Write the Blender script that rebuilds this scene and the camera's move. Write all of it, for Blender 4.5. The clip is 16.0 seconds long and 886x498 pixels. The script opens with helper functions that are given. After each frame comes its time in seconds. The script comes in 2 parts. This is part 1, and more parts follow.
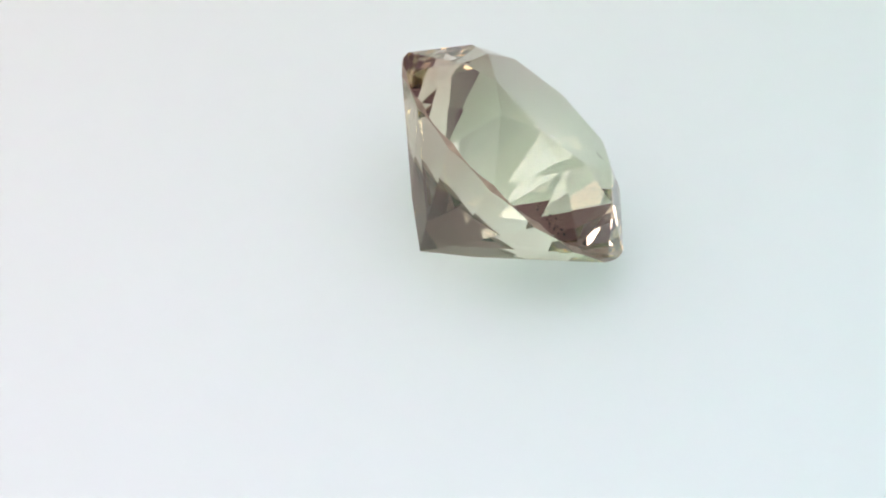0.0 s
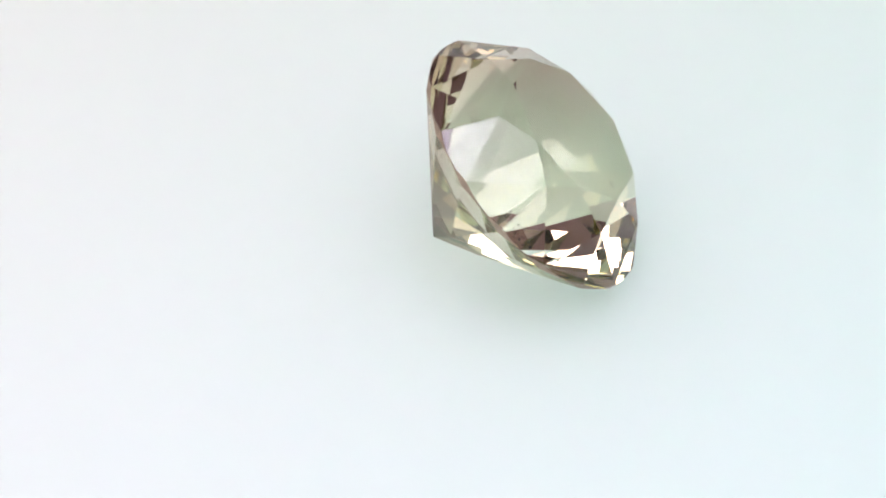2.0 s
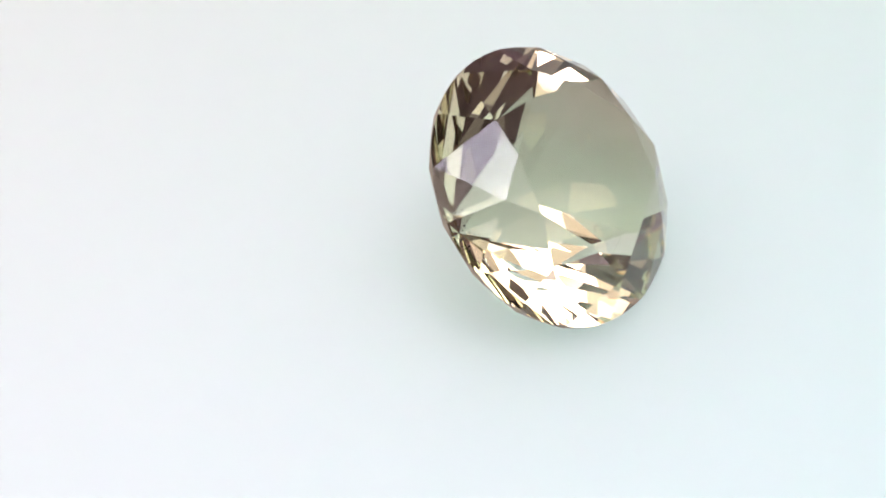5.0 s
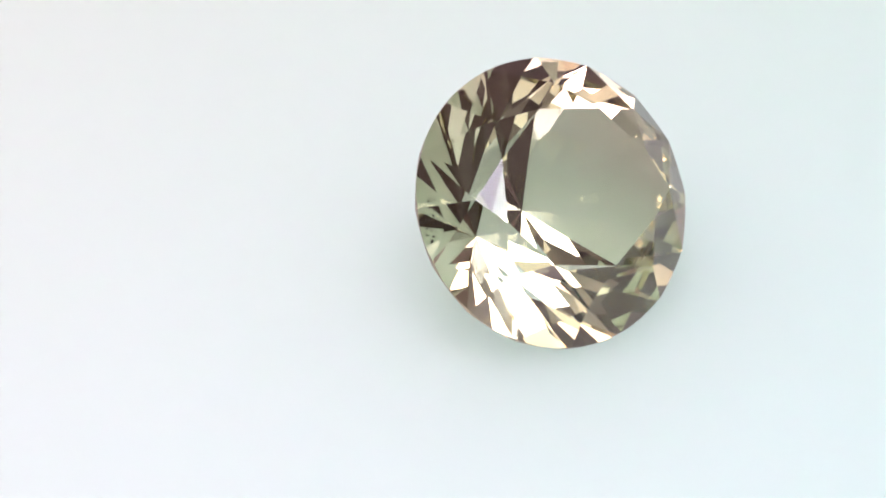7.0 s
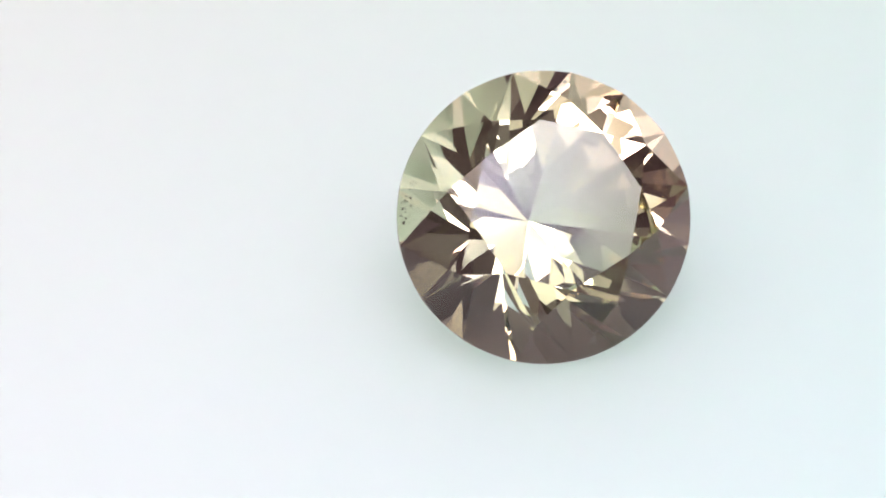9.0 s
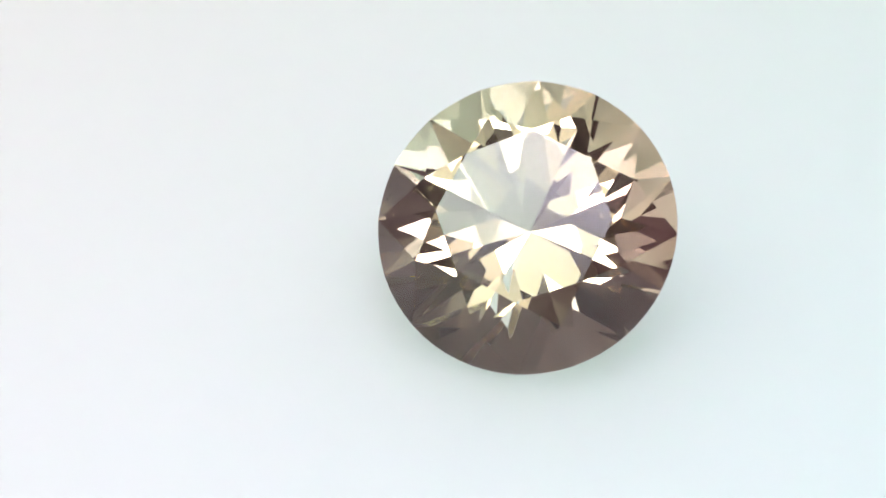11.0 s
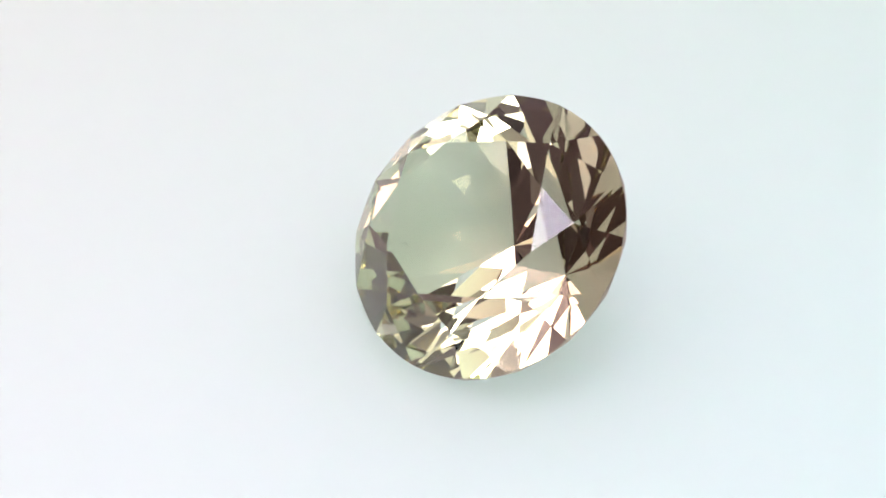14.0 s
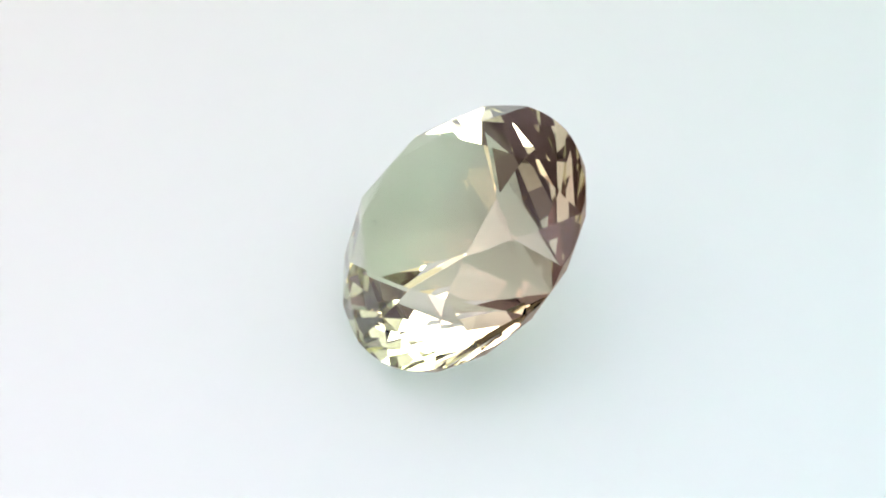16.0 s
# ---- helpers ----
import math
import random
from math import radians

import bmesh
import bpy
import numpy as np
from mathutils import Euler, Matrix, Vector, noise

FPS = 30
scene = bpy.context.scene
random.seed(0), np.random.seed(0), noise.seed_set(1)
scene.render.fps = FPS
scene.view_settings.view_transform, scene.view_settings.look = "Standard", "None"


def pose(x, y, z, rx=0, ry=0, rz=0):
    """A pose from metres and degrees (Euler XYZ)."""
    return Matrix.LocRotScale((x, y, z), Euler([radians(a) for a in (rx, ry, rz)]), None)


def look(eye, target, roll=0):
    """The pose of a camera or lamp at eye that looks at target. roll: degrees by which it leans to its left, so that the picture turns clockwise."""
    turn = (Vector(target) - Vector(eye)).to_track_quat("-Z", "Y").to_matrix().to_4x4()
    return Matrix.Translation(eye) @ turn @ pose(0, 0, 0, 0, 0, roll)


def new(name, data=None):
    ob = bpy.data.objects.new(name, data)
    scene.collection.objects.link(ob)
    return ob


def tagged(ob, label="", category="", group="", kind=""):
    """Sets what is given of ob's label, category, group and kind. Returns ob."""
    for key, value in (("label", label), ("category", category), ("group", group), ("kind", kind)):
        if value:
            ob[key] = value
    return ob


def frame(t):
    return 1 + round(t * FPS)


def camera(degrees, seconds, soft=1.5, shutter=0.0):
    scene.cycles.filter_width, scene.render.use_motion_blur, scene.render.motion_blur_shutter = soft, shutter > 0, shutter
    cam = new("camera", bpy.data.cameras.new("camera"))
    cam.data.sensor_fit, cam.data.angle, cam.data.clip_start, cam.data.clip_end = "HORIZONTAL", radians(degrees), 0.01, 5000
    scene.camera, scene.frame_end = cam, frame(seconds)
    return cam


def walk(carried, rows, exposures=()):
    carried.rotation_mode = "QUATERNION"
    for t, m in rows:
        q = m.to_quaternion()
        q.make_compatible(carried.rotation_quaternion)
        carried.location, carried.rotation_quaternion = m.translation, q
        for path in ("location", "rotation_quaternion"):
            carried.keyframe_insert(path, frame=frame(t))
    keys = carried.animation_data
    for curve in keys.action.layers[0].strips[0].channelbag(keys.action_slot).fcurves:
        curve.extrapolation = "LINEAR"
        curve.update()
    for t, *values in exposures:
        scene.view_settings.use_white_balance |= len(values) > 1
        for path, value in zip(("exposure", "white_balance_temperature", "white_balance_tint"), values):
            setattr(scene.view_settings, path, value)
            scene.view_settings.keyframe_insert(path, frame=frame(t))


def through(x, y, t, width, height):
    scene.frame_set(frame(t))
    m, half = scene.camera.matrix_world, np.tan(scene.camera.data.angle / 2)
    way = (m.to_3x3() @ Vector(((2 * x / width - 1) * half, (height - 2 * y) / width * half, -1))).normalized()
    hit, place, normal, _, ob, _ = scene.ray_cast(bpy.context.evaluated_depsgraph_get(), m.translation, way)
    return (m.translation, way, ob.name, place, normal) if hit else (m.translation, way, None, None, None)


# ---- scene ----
# One loose gemstone on a white, slowly turning plate under a light panel; R = girdle radius, the stone's unit
R = 0.005
ALPHA, DIST, FOV, ROLL = 39.58, 22.0 * R, 15.98, 2.54
# the turning plate: centre, radius and phase of the stone's circle, a small drift fitted to the camera's view, and the
# turn in degrees
CX, CY, RHO, DELTA = 0.30024, -0.22478, 0.4303, 48.969
DRIFT_X, DRIFT_Y = (-0.0322, -0.0686, 0.0075, 0.0488, 0.0084), (0.0710, -0.1028, -0.1165, 0.0509, 0.0357)
PHI0, OMEGA, ACC, ACC3, THETA = 20.1362, -11.0236, -0.0147083, -0.00246378, 41.8374
# heights of pavilion, half girdle and crown; radii of table and star tips; turn of the facets; place of the culet
HP, GH, HC, RT, RS, SPIN = 0.93019, 0.023488, 0.37854, 0.57926, 0.75106, 6.7287
CULET_X, CULET_Y = -0.042576, -0.030971
OVAL, OVAL_AT = -0.0103, 37.36
# small offsets fitted to the camera's view: radius and turn of the table corners, radius of the star tips
TABLE_R = (-0.0050, 0.0181, 0.0190, 0.0155, 0.0119, -0.0128, -0.0141, -0.0287)
TABLE_TURN = (-0.0348, 0.9189, 0.3903, -1.3002, -2.4445, -1.0177, -1.9702, -2.3737)
STAR_R = (0.0118, -0.0272, 0.0207, 0.0000, -0.0308, -0.0402, 0.0000, 0.0352)
LOWER = 0.30

# ---- camera ----
cam = camera(FOV, 16.0, soft=1.9)
eye = Vector((0, -math.cos(radians(ALPHA)), math.sin(radians(ALPHA)))) * DIST
walk(cam, [(0, look(eye, (0, 0, 0), ROLL)), (16, look(eye, (0, 0, 0), ROLL))],
     exposures=[(0, -0.12), (0.3, -0.04), (0.6, 0.0), (16, 0.0)])

# light passes many facets inside the stone
scene.cycles.max_bounces, scene.cycles.transmission_bounces, scene.cycles.glossy_bounces = 28, 28, 28

# ---- world and glowing sheet ----
world = bpy.data.worlds.new("world")
scene.world = world
world.use_nodes = True
world.node_tree.nodes["Background"].inputs[0].default_value = (0.02, 0.018, 0.018, 1)
ROOM_X, ROOM_Y0, ROOM_Y1, ROOM_Z = 0.25, -0.27, 0.25, 0.25


def smooth_step(n, l, socket, lo, hi):
    r = n.new("ShaderNodeMapRange")
    r.interpolation_type = "SMOOTHSTEP"
    r.inputs["From Min"].default_value, r.inputs["From Max"].default_value = lo, hi
    l.new(socket, r.inputs["Value"])
    return r.outputs[0]


def light_sheet():
    """Unseen glowing sheet added under the cover: a cool pool in its middle, a warm one towards the west."""
    m = bpy.data.materials.new("sheet_glow")
    m.use_nodes = True
    n, l = m.node_tree.nodes, m.node_tree.links
    n.remove(n["Principled BSDF"])
    tc = n.new("ShaderNodeTexCoord")
    sep = n.new("ShaderNodeSeparateXYZ")
    l.new(tc.outputs["Object"], sep.inputs[0])

    def pool(edges, colour, power):
        """One pool of glow painted on the sheet: a soft-edged rectangle."""
        value = None
        for axis, lo, hi in edges:
            step = smooth_step(n, l, sep.outputs[axis], lo, hi)
            if value is not None:
                times = n.new("ShaderNodeMath")
                times.operation = "MULTIPLY"
                l.new(value, times.inputs[0])
                l.new(step, times.inputs[1])
                step = times.outputs[0]
            value = step
        scale = n.new("ShaderNodeVectorMath")
        scale.operation = "SCALE"
        scale.inputs[0].default_value = [c * power for c in colour]
        l.new(value, scale.inputs["Scale"])
        return scale.outputs[0]

    total = None
    for edges, colour, power in GLOW_POOLS:
        light = pool(edges, colour, power)
        if total is not None:
            add = n.new("ShaderNodeVectorMath")
            l.new(total, add.inputs[0])
            l.new(light, add.inputs[1])
            light = add.outputs[0]
        total = light
    glow = n.new("ShaderNodeEmission")
    l.new(total, glow.inputs["Color"])
    l.new(glow.outputs[0], n["Material Output"].inputs[0])
    bm = bmesh.new()
    x, y0, y1 = ROOM_X - 0.001, ROOM_Y0 + 0.002, SHEET_Y1
    bm.faces.new([bm.verts.new((a, b, SHEET_Z)) for a, b in ((-x, y0), (-x, y1), (x, y1), (x, y0))])
    me = bpy.data.meshes.new("light_sheet")
    bm.to_mesh(me)
    bm.free()
    me.materials.append(m)
    return tagged(new("light_sheet", me), "unseen glowing sheet added overhead, standing in for the lights", "light panel", kind="structure")


SHEET_Z, SHEET_Y1 = 0.240, 0.03
# pools of emission placed and toned after the stone's reflections; no lamps stand above
GLOW_POOLS = [
    ((("X", -0.095, -0.035), ("X", 0.105, 0.065), ("Y", -0.160, -0.140), ("Y", 0.020, -0.040)), (1.0, 0.93, 1.14), 10.0),
    ((("X", -0.27, -0.225), ("X", -0.09, -0.15), ("Y", -0.17, -0.12), ("Y", 0.0, -0.06)), (1.0, 0.78, 0.69), 5.3),
    ((("X", -0.19, -0.11), ("X", 0.185, 0.125), ("Y", -0.236, -0.195), ("Y", 0.025, -0.035)), (1.0, 0.97, 0.92), 1.25),
    ((("Y", 0.03, -0.06),), (1.0, 0.85, 0.95), 0.22),
]
light_sheet()


# ---- materials ----
def material(name):
    m = bpy.data.materials.new(name)
    m.use_nodes = True
    n = m.node_tree.nodes
    return m, n, m.node_tree.links, n["Principled BSDF"]


def ramped(n, l, socket, lo, hi, a, b):
    r = n.new("ShaderNodeMapRange")
    for name, v in (("From Min", lo), ("From Max", hi), ("To Min", a), ("To Max", b)):
        r.inputs[name].default_value = v
    l.new(socket, r.inputs["Value"])
    return r.outputs[0]


def white_plate():
    """Milky white sheet; the light's faint lavender to mint unevenness is painted into its colour."""
    m, n, l, b = material("white_plate")
    tc = n.new("ShaderNodeTexCoord")
    sep = n.new("ShaderNodeSeparateXYZ")
    l.new(tc.outputs["Object"], sep.inputs[0])
    # uneven light colour painted in: red and green along X, blue along Y
    light_tint = n.new("ShaderNodeCombineColor")
    l.new(ramped(n, l, sep.outputs["X"], -0.017, 0.017, 0.669, 0.600), light_tint.inputs["Red"])
    l.new(ramped(n, l, sep.outputs["X"], -0.017, 0.017, 0.743, 0.750), light_tint.inputs["Green"])
    l.new(ramped(n, l, sep.outputs["Y"], -0.013, 0.018, 0.690, 0.648), light_tint.inputs["Blue"])
    fine = n.new("ShaderNodeTexNoise")
    fine.inputs["Scale"].default_value = 700
    fine.inputs["Detail"].default_value = 4
    l.new(tc.outputs["Object"], fine.inputs["Vector"])
    grain = n.new("ShaderNodeMix")
    grain.data_type, grain.blend_type = "RGBA", "MULTIPLY"
    grain.inputs["Factor"].default_value = 0.03
    l.new(light_tint.outputs[0], grain.inputs["A"])
    l.new(fine.outputs["Color"], grain.inputs["B"])
    l.new(grain.outputs["Result"], b.inputs["Base Color"])
    b.inputs["Roughness"].default_value = 0.6
    b.inputs["Specular IOR Level"].default_value = 0.25
    b.inputs["Subsurface Weight"].default_value = 1.0
    b.inputs["Subsurface Radius"].default_value = (1.0, 1.0, 1.0)
    b.inputs["Subsurface Scale"].default_value = 0.034
    return m


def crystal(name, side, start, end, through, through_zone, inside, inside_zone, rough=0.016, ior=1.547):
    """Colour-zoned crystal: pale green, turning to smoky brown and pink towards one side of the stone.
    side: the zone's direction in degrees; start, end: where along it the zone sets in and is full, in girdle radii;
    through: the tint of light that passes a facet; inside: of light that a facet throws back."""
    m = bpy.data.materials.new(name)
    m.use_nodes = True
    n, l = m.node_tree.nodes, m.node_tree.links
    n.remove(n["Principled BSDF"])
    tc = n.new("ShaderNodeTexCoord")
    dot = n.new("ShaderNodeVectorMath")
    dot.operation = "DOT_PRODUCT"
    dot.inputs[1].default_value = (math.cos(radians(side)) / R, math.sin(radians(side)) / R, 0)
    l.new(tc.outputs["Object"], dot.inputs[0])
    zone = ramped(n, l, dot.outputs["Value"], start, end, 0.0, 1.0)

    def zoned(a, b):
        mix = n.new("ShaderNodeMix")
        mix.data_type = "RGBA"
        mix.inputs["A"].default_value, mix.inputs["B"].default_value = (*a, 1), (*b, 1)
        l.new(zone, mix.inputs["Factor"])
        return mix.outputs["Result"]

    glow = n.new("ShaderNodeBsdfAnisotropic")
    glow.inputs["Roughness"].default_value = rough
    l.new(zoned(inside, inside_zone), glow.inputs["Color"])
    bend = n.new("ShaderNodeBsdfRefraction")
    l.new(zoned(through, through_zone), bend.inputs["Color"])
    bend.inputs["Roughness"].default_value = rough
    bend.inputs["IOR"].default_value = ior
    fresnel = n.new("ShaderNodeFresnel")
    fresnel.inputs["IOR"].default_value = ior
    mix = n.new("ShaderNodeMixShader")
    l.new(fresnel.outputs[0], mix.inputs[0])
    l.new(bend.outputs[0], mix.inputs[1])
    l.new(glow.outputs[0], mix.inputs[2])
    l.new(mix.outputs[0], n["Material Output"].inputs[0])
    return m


def frosted(name, colour, clear):
    m, n, l, b = material(name)
    tc = n.new("ShaderNodeTexCoord")
    t = n.new("ShaderNodeTexNoise")
    t.inputs["Scale"].default_value = 2500
    t.inputs["Detail"].default_value = 5
    l.new(tc.outputs["Object"], t.inputs["Vector"])
    ramp = n.new("ShaderNodeValToRGB")
    ramp.color_ramp.elements[0].position, ramp.color_ramp.elements[1].position = 0.35, 0.7
    ramp.color_ramp.elements[0].color = (*[c * 0.6 for c in colour], 1)
    ramp.color_ramp.elements[1].color = (*colour, 1)
    l.new(t.outputs[0], ramp.inputs[0])
    l.new(ramp.outputs[0], b.inputs["Base Color"])
    b.inputs["Roughness"].default_value = 0.4
    b.inputs["IOR"].default_value = 1.547
    b.inputs["Transmission Weight"].default_value = clear
    bump = n.new("ShaderNodeBump")
    bump.inputs["Strength"].default_value = 0.5
    bump.inputs["Distance"].default_value = 0.00005
    l.new(t.outputs[0], bump.inputs["Height"])
    l.new(bump.outputs[0], b.inputs["Normal"])
    return m


def dull_wall(name, colour):
    m, n, l, b = material(name)
    tc = n.new("ShaderNodeTexCoord")
    t = n.new("ShaderNodeTexNoise")
    t.inputs["Scale"].default_value = 14
    t.inputs["Detail"].default_value = 5
    l.new(tc.outputs["Object"], t.inputs["Vector"])
    ramp = n.new("ShaderNodeValToRGB")
    ramp.color_ramp.elements[0].color = (*[c * 0.8 for c in colour], 1)
    ramp.color_ramp.elements[1].color = (*[c * 1.2 for c in colour], 1)
    l.new(t.outputs[0], ramp.inputs[0])
    l.new(ramp.outputs[0], b.inputs["Base Color"])
    b.inputs["Roughness"].default_value = 0.8
    return m


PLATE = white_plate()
# tones of the unseen walls, set by what the stone's facets mirror
WALL = dull_wall("mauve_wall", (0.20, 0.135, 0.165))
BACK_WALL = dull_wall("dusky_mauve_wall", (0.54, 0.40, 0.445))
# shade on the camera's side, put into a darker wall colour
FRONT_WALL = dull_wall("painted_shade_wall", (0.065, 0.045, 0.05))
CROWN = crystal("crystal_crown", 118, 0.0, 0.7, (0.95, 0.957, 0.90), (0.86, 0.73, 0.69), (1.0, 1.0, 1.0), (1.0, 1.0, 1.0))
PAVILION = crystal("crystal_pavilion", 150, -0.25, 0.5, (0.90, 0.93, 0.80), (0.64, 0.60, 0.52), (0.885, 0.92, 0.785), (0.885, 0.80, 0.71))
SPECK = frosted("dark_inclusion", (0.03, 0.025, 0.02), 0.0)
GIRDLE = frosted("frosted_girdle", (0.36, 0.29, 0.20), 0.15)


# ---- structure ----
def mesh_object(name, bm, mat, parent=None, label=""):
    me = bpy.data.meshes.new(name)
    bm.to_mesh(me)
    bm.free()
    me.materials.append(mat)
    ob = new(name, me)
    ob.parent = parent
    if label:
        tagged(ob, label)
    return ob


def slab(name, x0, x1, y0, y1, z0, z1, mat, label, category):
    bm = bmesh.new()
    at = Matrix.Translation(((x0 + x1) / 2, (y0 + y1) / 2, (z0 + z1) / 2))
    bmesh.ops.create_cube(bm, size=1, matrix=at @ Matrix.Diagonal((x1 - x0, y1 - y0, z1 - z0, 1)))
    return tagged(mesh_object(name, bm, mat), label, category, kind="structure")


W2 = ROOM_X + 0.006
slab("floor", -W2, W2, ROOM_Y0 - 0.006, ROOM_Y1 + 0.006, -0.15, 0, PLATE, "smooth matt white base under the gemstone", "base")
# walls and cover are added out of view to shape the stone's reflections
slab("unseen_wall_west", -W2, -ROOM_X, ROOM_Y0, ROOM_Y1, 0, ROOM_Z, WALL, "unseen added side wall, dull mauve-brown", "wall")
slab("unseen_wall_east", ROOM_X, W2, ROOM_Y0, ROOM_Y1, 0, ROOM_Z, WALL, "unseen added side wall, dull mauve-brown", "wall")
slab("unseen_wall_north", -W2, W2, ROOM_Y1, ROOM_Y1 + 0.006, 0, ROOM_Z, BACK_WALL, "unseen added back wall, dusky mauve", "wall")
slab("unseen_wall_south", -W2, W2, ROOM_Y0 - 0.006, ROOM_Y0, 0, ROOM_Z, FRONT_WALL, "unseen added wall behind the camera, painted dark for the shade there", "wall")
slab("ceiling", -W2, W2, ROOM_Y0 - 0.006, ROOM_Y1 + 0.006, ROOM_Z, ROOM_Z + 0.006, BACK_WALL, "unseen added cover above the glowing sheet, dusky mauve", "ceiling")


# ---- the gemstone ----
def polar(r, deg, z):
    return Vector((r * math.cos(radians(deg)), r * math.sin(radians(deg)), z))


def on_plane(a, b, c, r, deg):
    """The point over (r, deg) on the plane of three points."""
    n = (b - a).cross(c - a)
    q = polar(r, deg, 0)
    q.z = a.z - (n.x * (q.x - a.x) + n.y * (q.y - a.y)) / n.z
    return q


AXIS = polar(1, OVAL_AT, 0)


def cut(p):
    """A point of the ideal cut, drawn to the stone's slightly oval outline and to its size."""
    along = AXIS * AXIS.dot(p)
    flat = Vector((p.x, p.y, 0))
    return (p + OVAL * along - OVAL * (flat - along)) * R


def facet(name, pts, mat, parent, outward):
    bm = bmesh.new()
    f = bm.faces.new([bm.verts.new(cut(p)) for p in pts])
    f.normal_update()
    if f.normal.dot(outward) < 0:
        f.normal_flip()
    return mesh_object(name, bm, mat, parent)


def gemstone():
    stone = new("gemstone")
    tagged(stone, "round brilliant-cut gemstone, pale green and smoky brown, lying on its pavilion", "gemstone")
    up = Vector((0, 0, 1))
    high = [polar(1, SPIN + 22.5 * k, GH) for k in range(16)]
    low = [polar(1, SPIN + 22.5 * k, -GH) for k in range(16)]
    table = [polar(RT + TABLE_R[k], SPIN + 45 * k + TABLE_TURN[k], GH + HC) for k in range(8)]
    flats = []
    for k in range(8):
        slope = high[2 * k] - table[k]
        n = Vector((-slope.y, slope.x, 0)).cross(slope).normalized()
        flats.append((n, n.dot(table[k])))
    star = []
    for k in range(8):
        (n0, d0), (n1, d1) = flats[k], flats[(k + 1) % 8]
        star.append(Matrix((n0, n1, polar(1, SPIN + 22.5 + 45 * k, 0))).inverted() @ Vector((d0, d1, RS + STAR_R[k])))
    culet = Vector((CULET_X, CULET_Y, -GH - HP))
    lean = [polar(1, SPIN + 45 * k + 90, 0).cross(culet - low[2 * k]) for k in range(8)]
    deep = []
    for k in range(8):
        edge = lean[k].cross(lean[(k + 1) % 8])
        deep.append(culet + edge * (HP * LOWER / edge.z))
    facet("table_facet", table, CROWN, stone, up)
    rim_high, rim_low = [], []
    for k in range(8):
        out = polar(1, SPIN + 45 * k, 0)
        mid = polar(1, SPIN + 45 * k + 22.5, 0)
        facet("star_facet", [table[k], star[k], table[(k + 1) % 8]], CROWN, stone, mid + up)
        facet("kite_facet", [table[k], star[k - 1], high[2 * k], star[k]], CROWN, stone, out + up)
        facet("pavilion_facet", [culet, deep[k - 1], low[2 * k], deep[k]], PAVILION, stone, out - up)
        for j in (2 * k, 2 * k + 1):
            a, b = high[j], high[(j + 1) % 16]
            e, d = low[j], low[(j + 1) % 16]
            ang = SPIN + 22.5 * j
            hs = [on_plane(star[k], a, b, 1, ang + f * 5.625) for f in (1, 2, 3)]
            ls = [on_plane(deep[k], e, d, 1, ang + f * 5.625) for f in (1, 2, 3)]
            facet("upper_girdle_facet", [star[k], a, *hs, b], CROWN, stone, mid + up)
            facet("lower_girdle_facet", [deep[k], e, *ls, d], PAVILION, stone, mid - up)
            rim_high += [a, *hs]
            rim_low += [e, *ls]
    bm = bmesh.new()
    vh = [bm.verts.new(cut(p)) for p in rim_high]
    vl = [bm.verts.new(cut(p)) for p in rim_low]
    for i in range(len(vh)):
        j = (i + 1) % len(vh)
        bm.faces.new((vl[i], vl[j], vh[j], vh[i]))
    mesh_object("girdle", bm, GIRDLE, stone, "frosted beige girdle edge")
    # dark specks under one upper girdle facet, and a hair-fine scratch on the table
    rnd = random.Random(11)
    planes = [(star[5], high[10], high[11]), (star[5], high[11], high[12]), (table[6], star[5], star[6])]
    spots = [(-0.19, -0.90, 0.009), (-0.03, -0.955, 0.010), (-0.06, -0.94, 0.009), (-0.13, -0.95, 0.007)]
    for i in range(24):
        x = rnd.uniform(-0.30, -0.02)
        spots.append((x, -0.925 + rnd.gauss(0, 0.024) - 0.15 * (x + 0.15), rnd.choice((0.004, 0.005, 0.005, 0.006, 0.007))))
    for x, y, r in spots:
        r_at, deg = min(math.hypot(x, y), 0.972), math.degrees(math.atan2(y, x))
        q = min((on_plane(*pl, r_at, deg) for pl in planes), key=lambda v: v.z)
        q.z -= 0.005 + r
        bm = bmesh.new()
        bmesh.ops.create_icosphere(bm, subdivisions=1, radius=r * R, matrix=Matrix.Translation(cut(q)))
        for v in bm.verts:
            v.co += Vector((rnd.gauss(0, 1), rnd.gauss(0, 1), rnd.gauss(0, 1))) * r * R * 0.25
        mesh_object("speck", bm, SPECK, stone, "tiny black inclusion")
    bm = bmesh.new()
    line = [(0.372, -0.272), (0.362, -0.262), (0.350, -0.250), (0.340, -0.241), (0.344, -0.226), (0.352, -0.214), (0.362, -0.206)]
    rows = []
    for i, (x, y) in enumerate(line):
        u = Vector(line[min(i + 1, 6)]) - Vector(line[max(i - 1, 0)])
        side = Vector((-u.y, u.x)).normalized() * 0.0028 * (1 - abs(i - 3) / 4.5)
        rows.append([bm.verts.new(cut(Vector((x + k * side.x, y + k * side.y, GH + HC + h)))) for k, h in ((-1, 0.0008), (0, 0.003), (1, 0.0008))])
    for r0, r1 in zip(rows, rows[1:]):
        for k in (0, 1):
            bm.faces.new((r0[k], r1[k], r1[k + 1], r0[k + 1]))
    mesh_object("scratch", bm, SPECK, stone, "hair-fine grey scratch on the table facet")
    lowest = min((Matrix.Rotation(radians(THETA), 3, "Y") @ cut(p)).z for p in (*rim_high, *rim_low, culet))
    return stone, -lowest + 0.00003


stone, HEIGHT = gemstone()


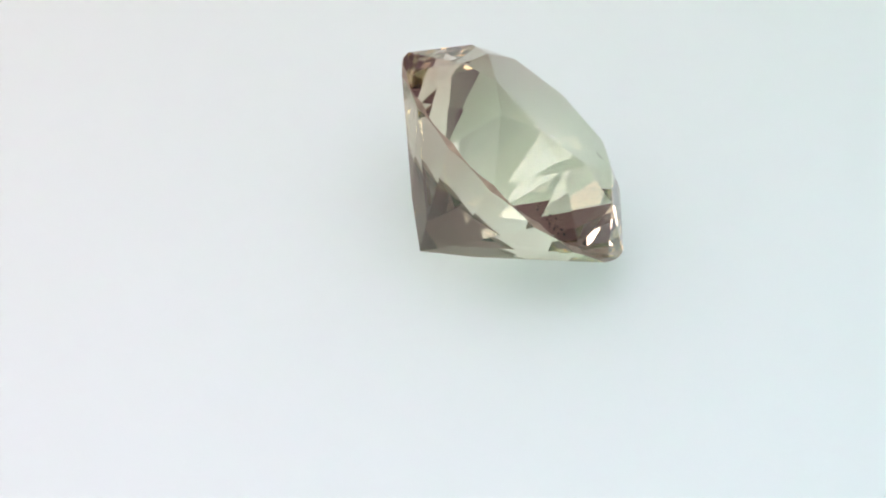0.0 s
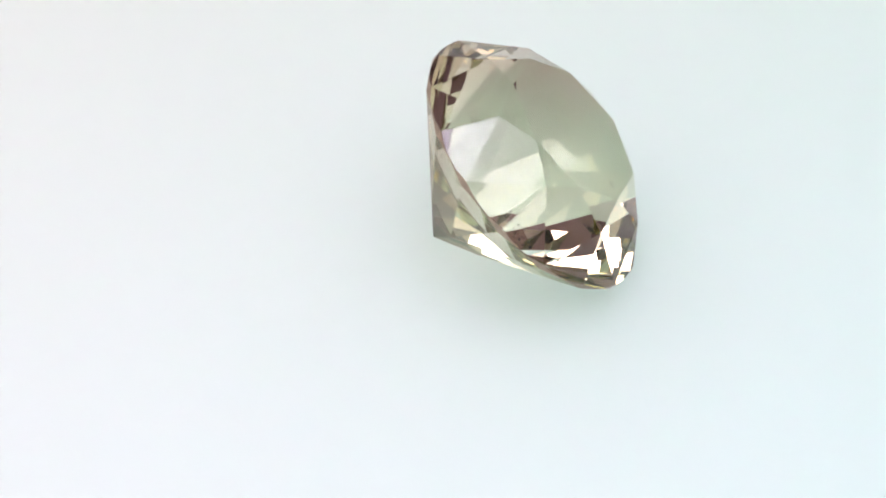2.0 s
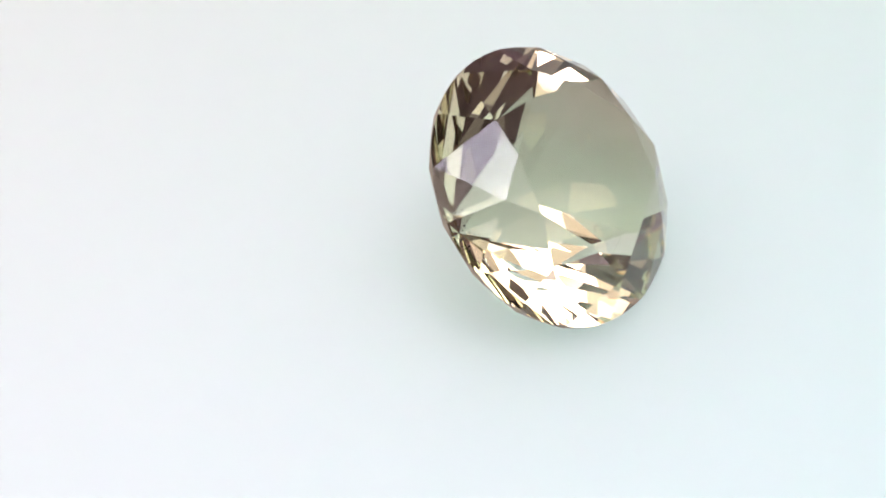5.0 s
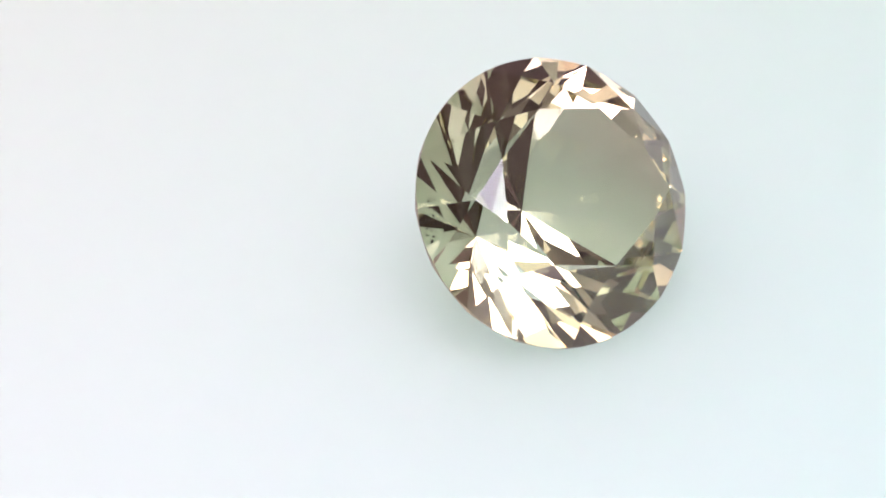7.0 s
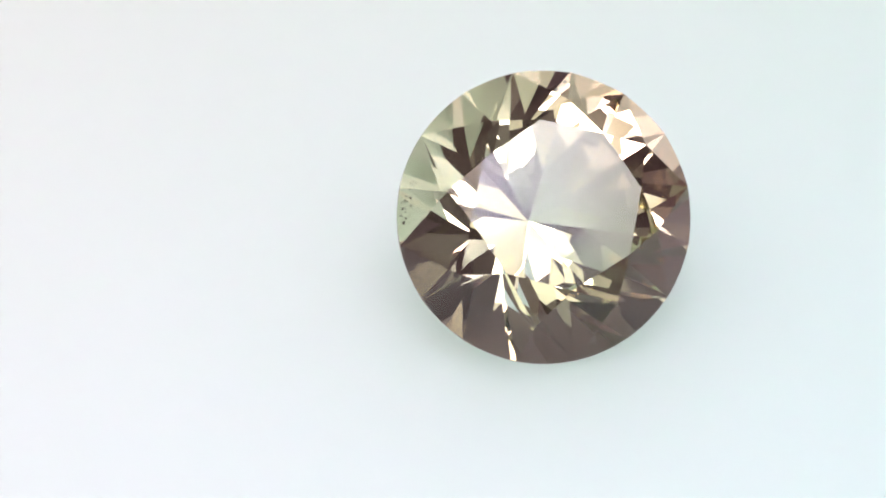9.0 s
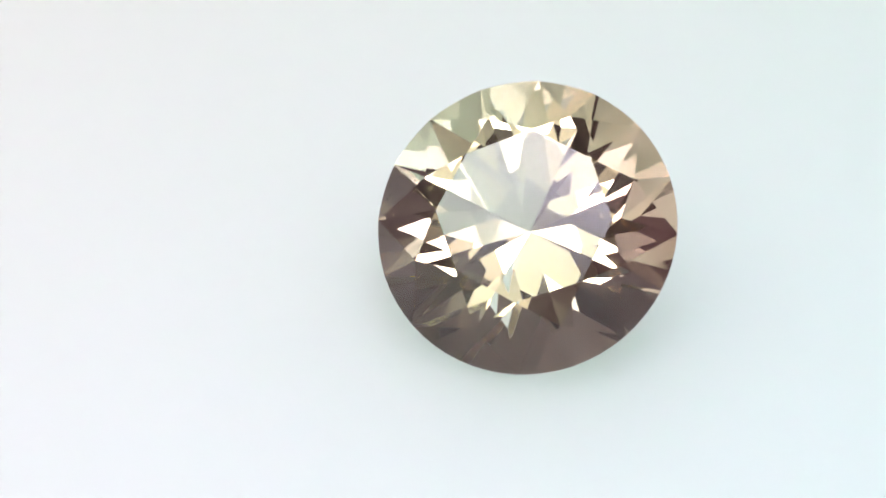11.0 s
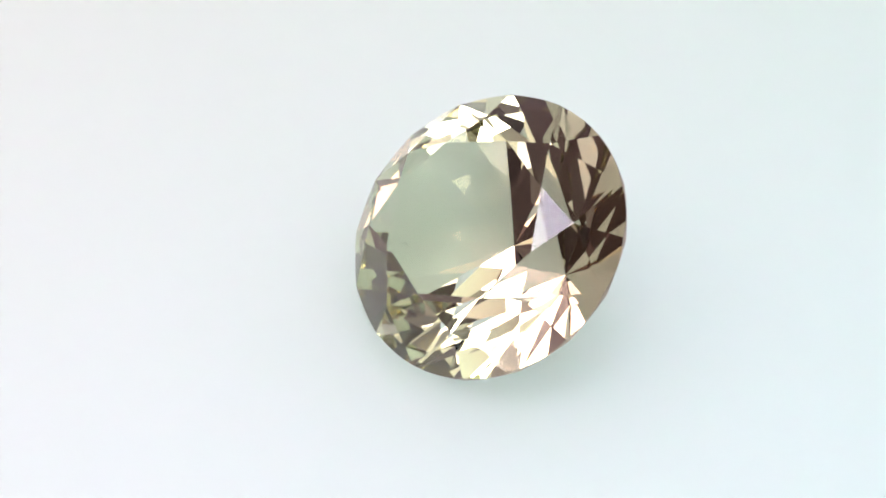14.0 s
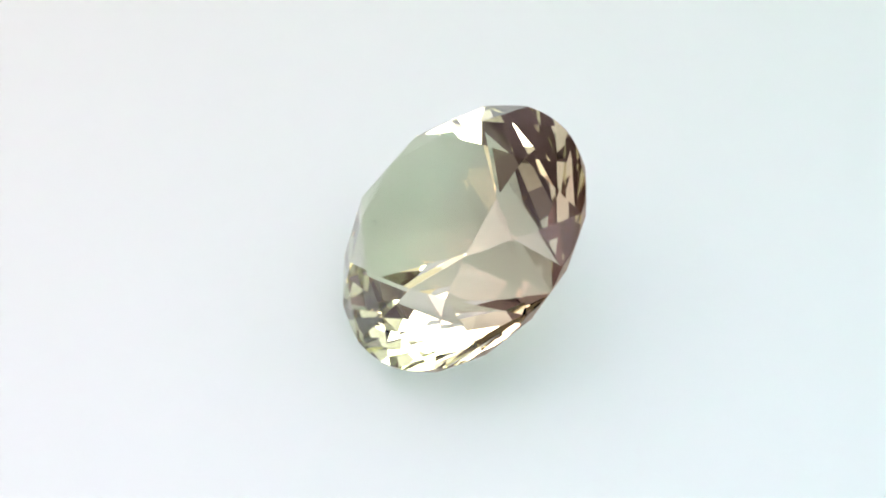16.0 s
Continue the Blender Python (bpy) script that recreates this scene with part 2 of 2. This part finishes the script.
def motions():
    rows = []
    for i in range(33):
        t = i * 0.5
        u = (t - 8) / 8
        turn = PHI0 + OMEGA * t + ACC * (t - 8) ** 2 + ACC3 * (t - 8) ** 3
        a = radians(turn + DELTA)
        x = CX + RHO * math.cos(a) + sum(c * u ** (k + 2) for k, c in enumerate(DRIFT_X))
        y = CY + RHO * math.sin(a) + sum(c * u ** (k + 2) for k, c in enumerate(DRIFT_Y))
        rows.append((t, pose(x * R, y * R, HEIGHT, 0, THETA, turn)))
    walk(stone, rows)


motions()
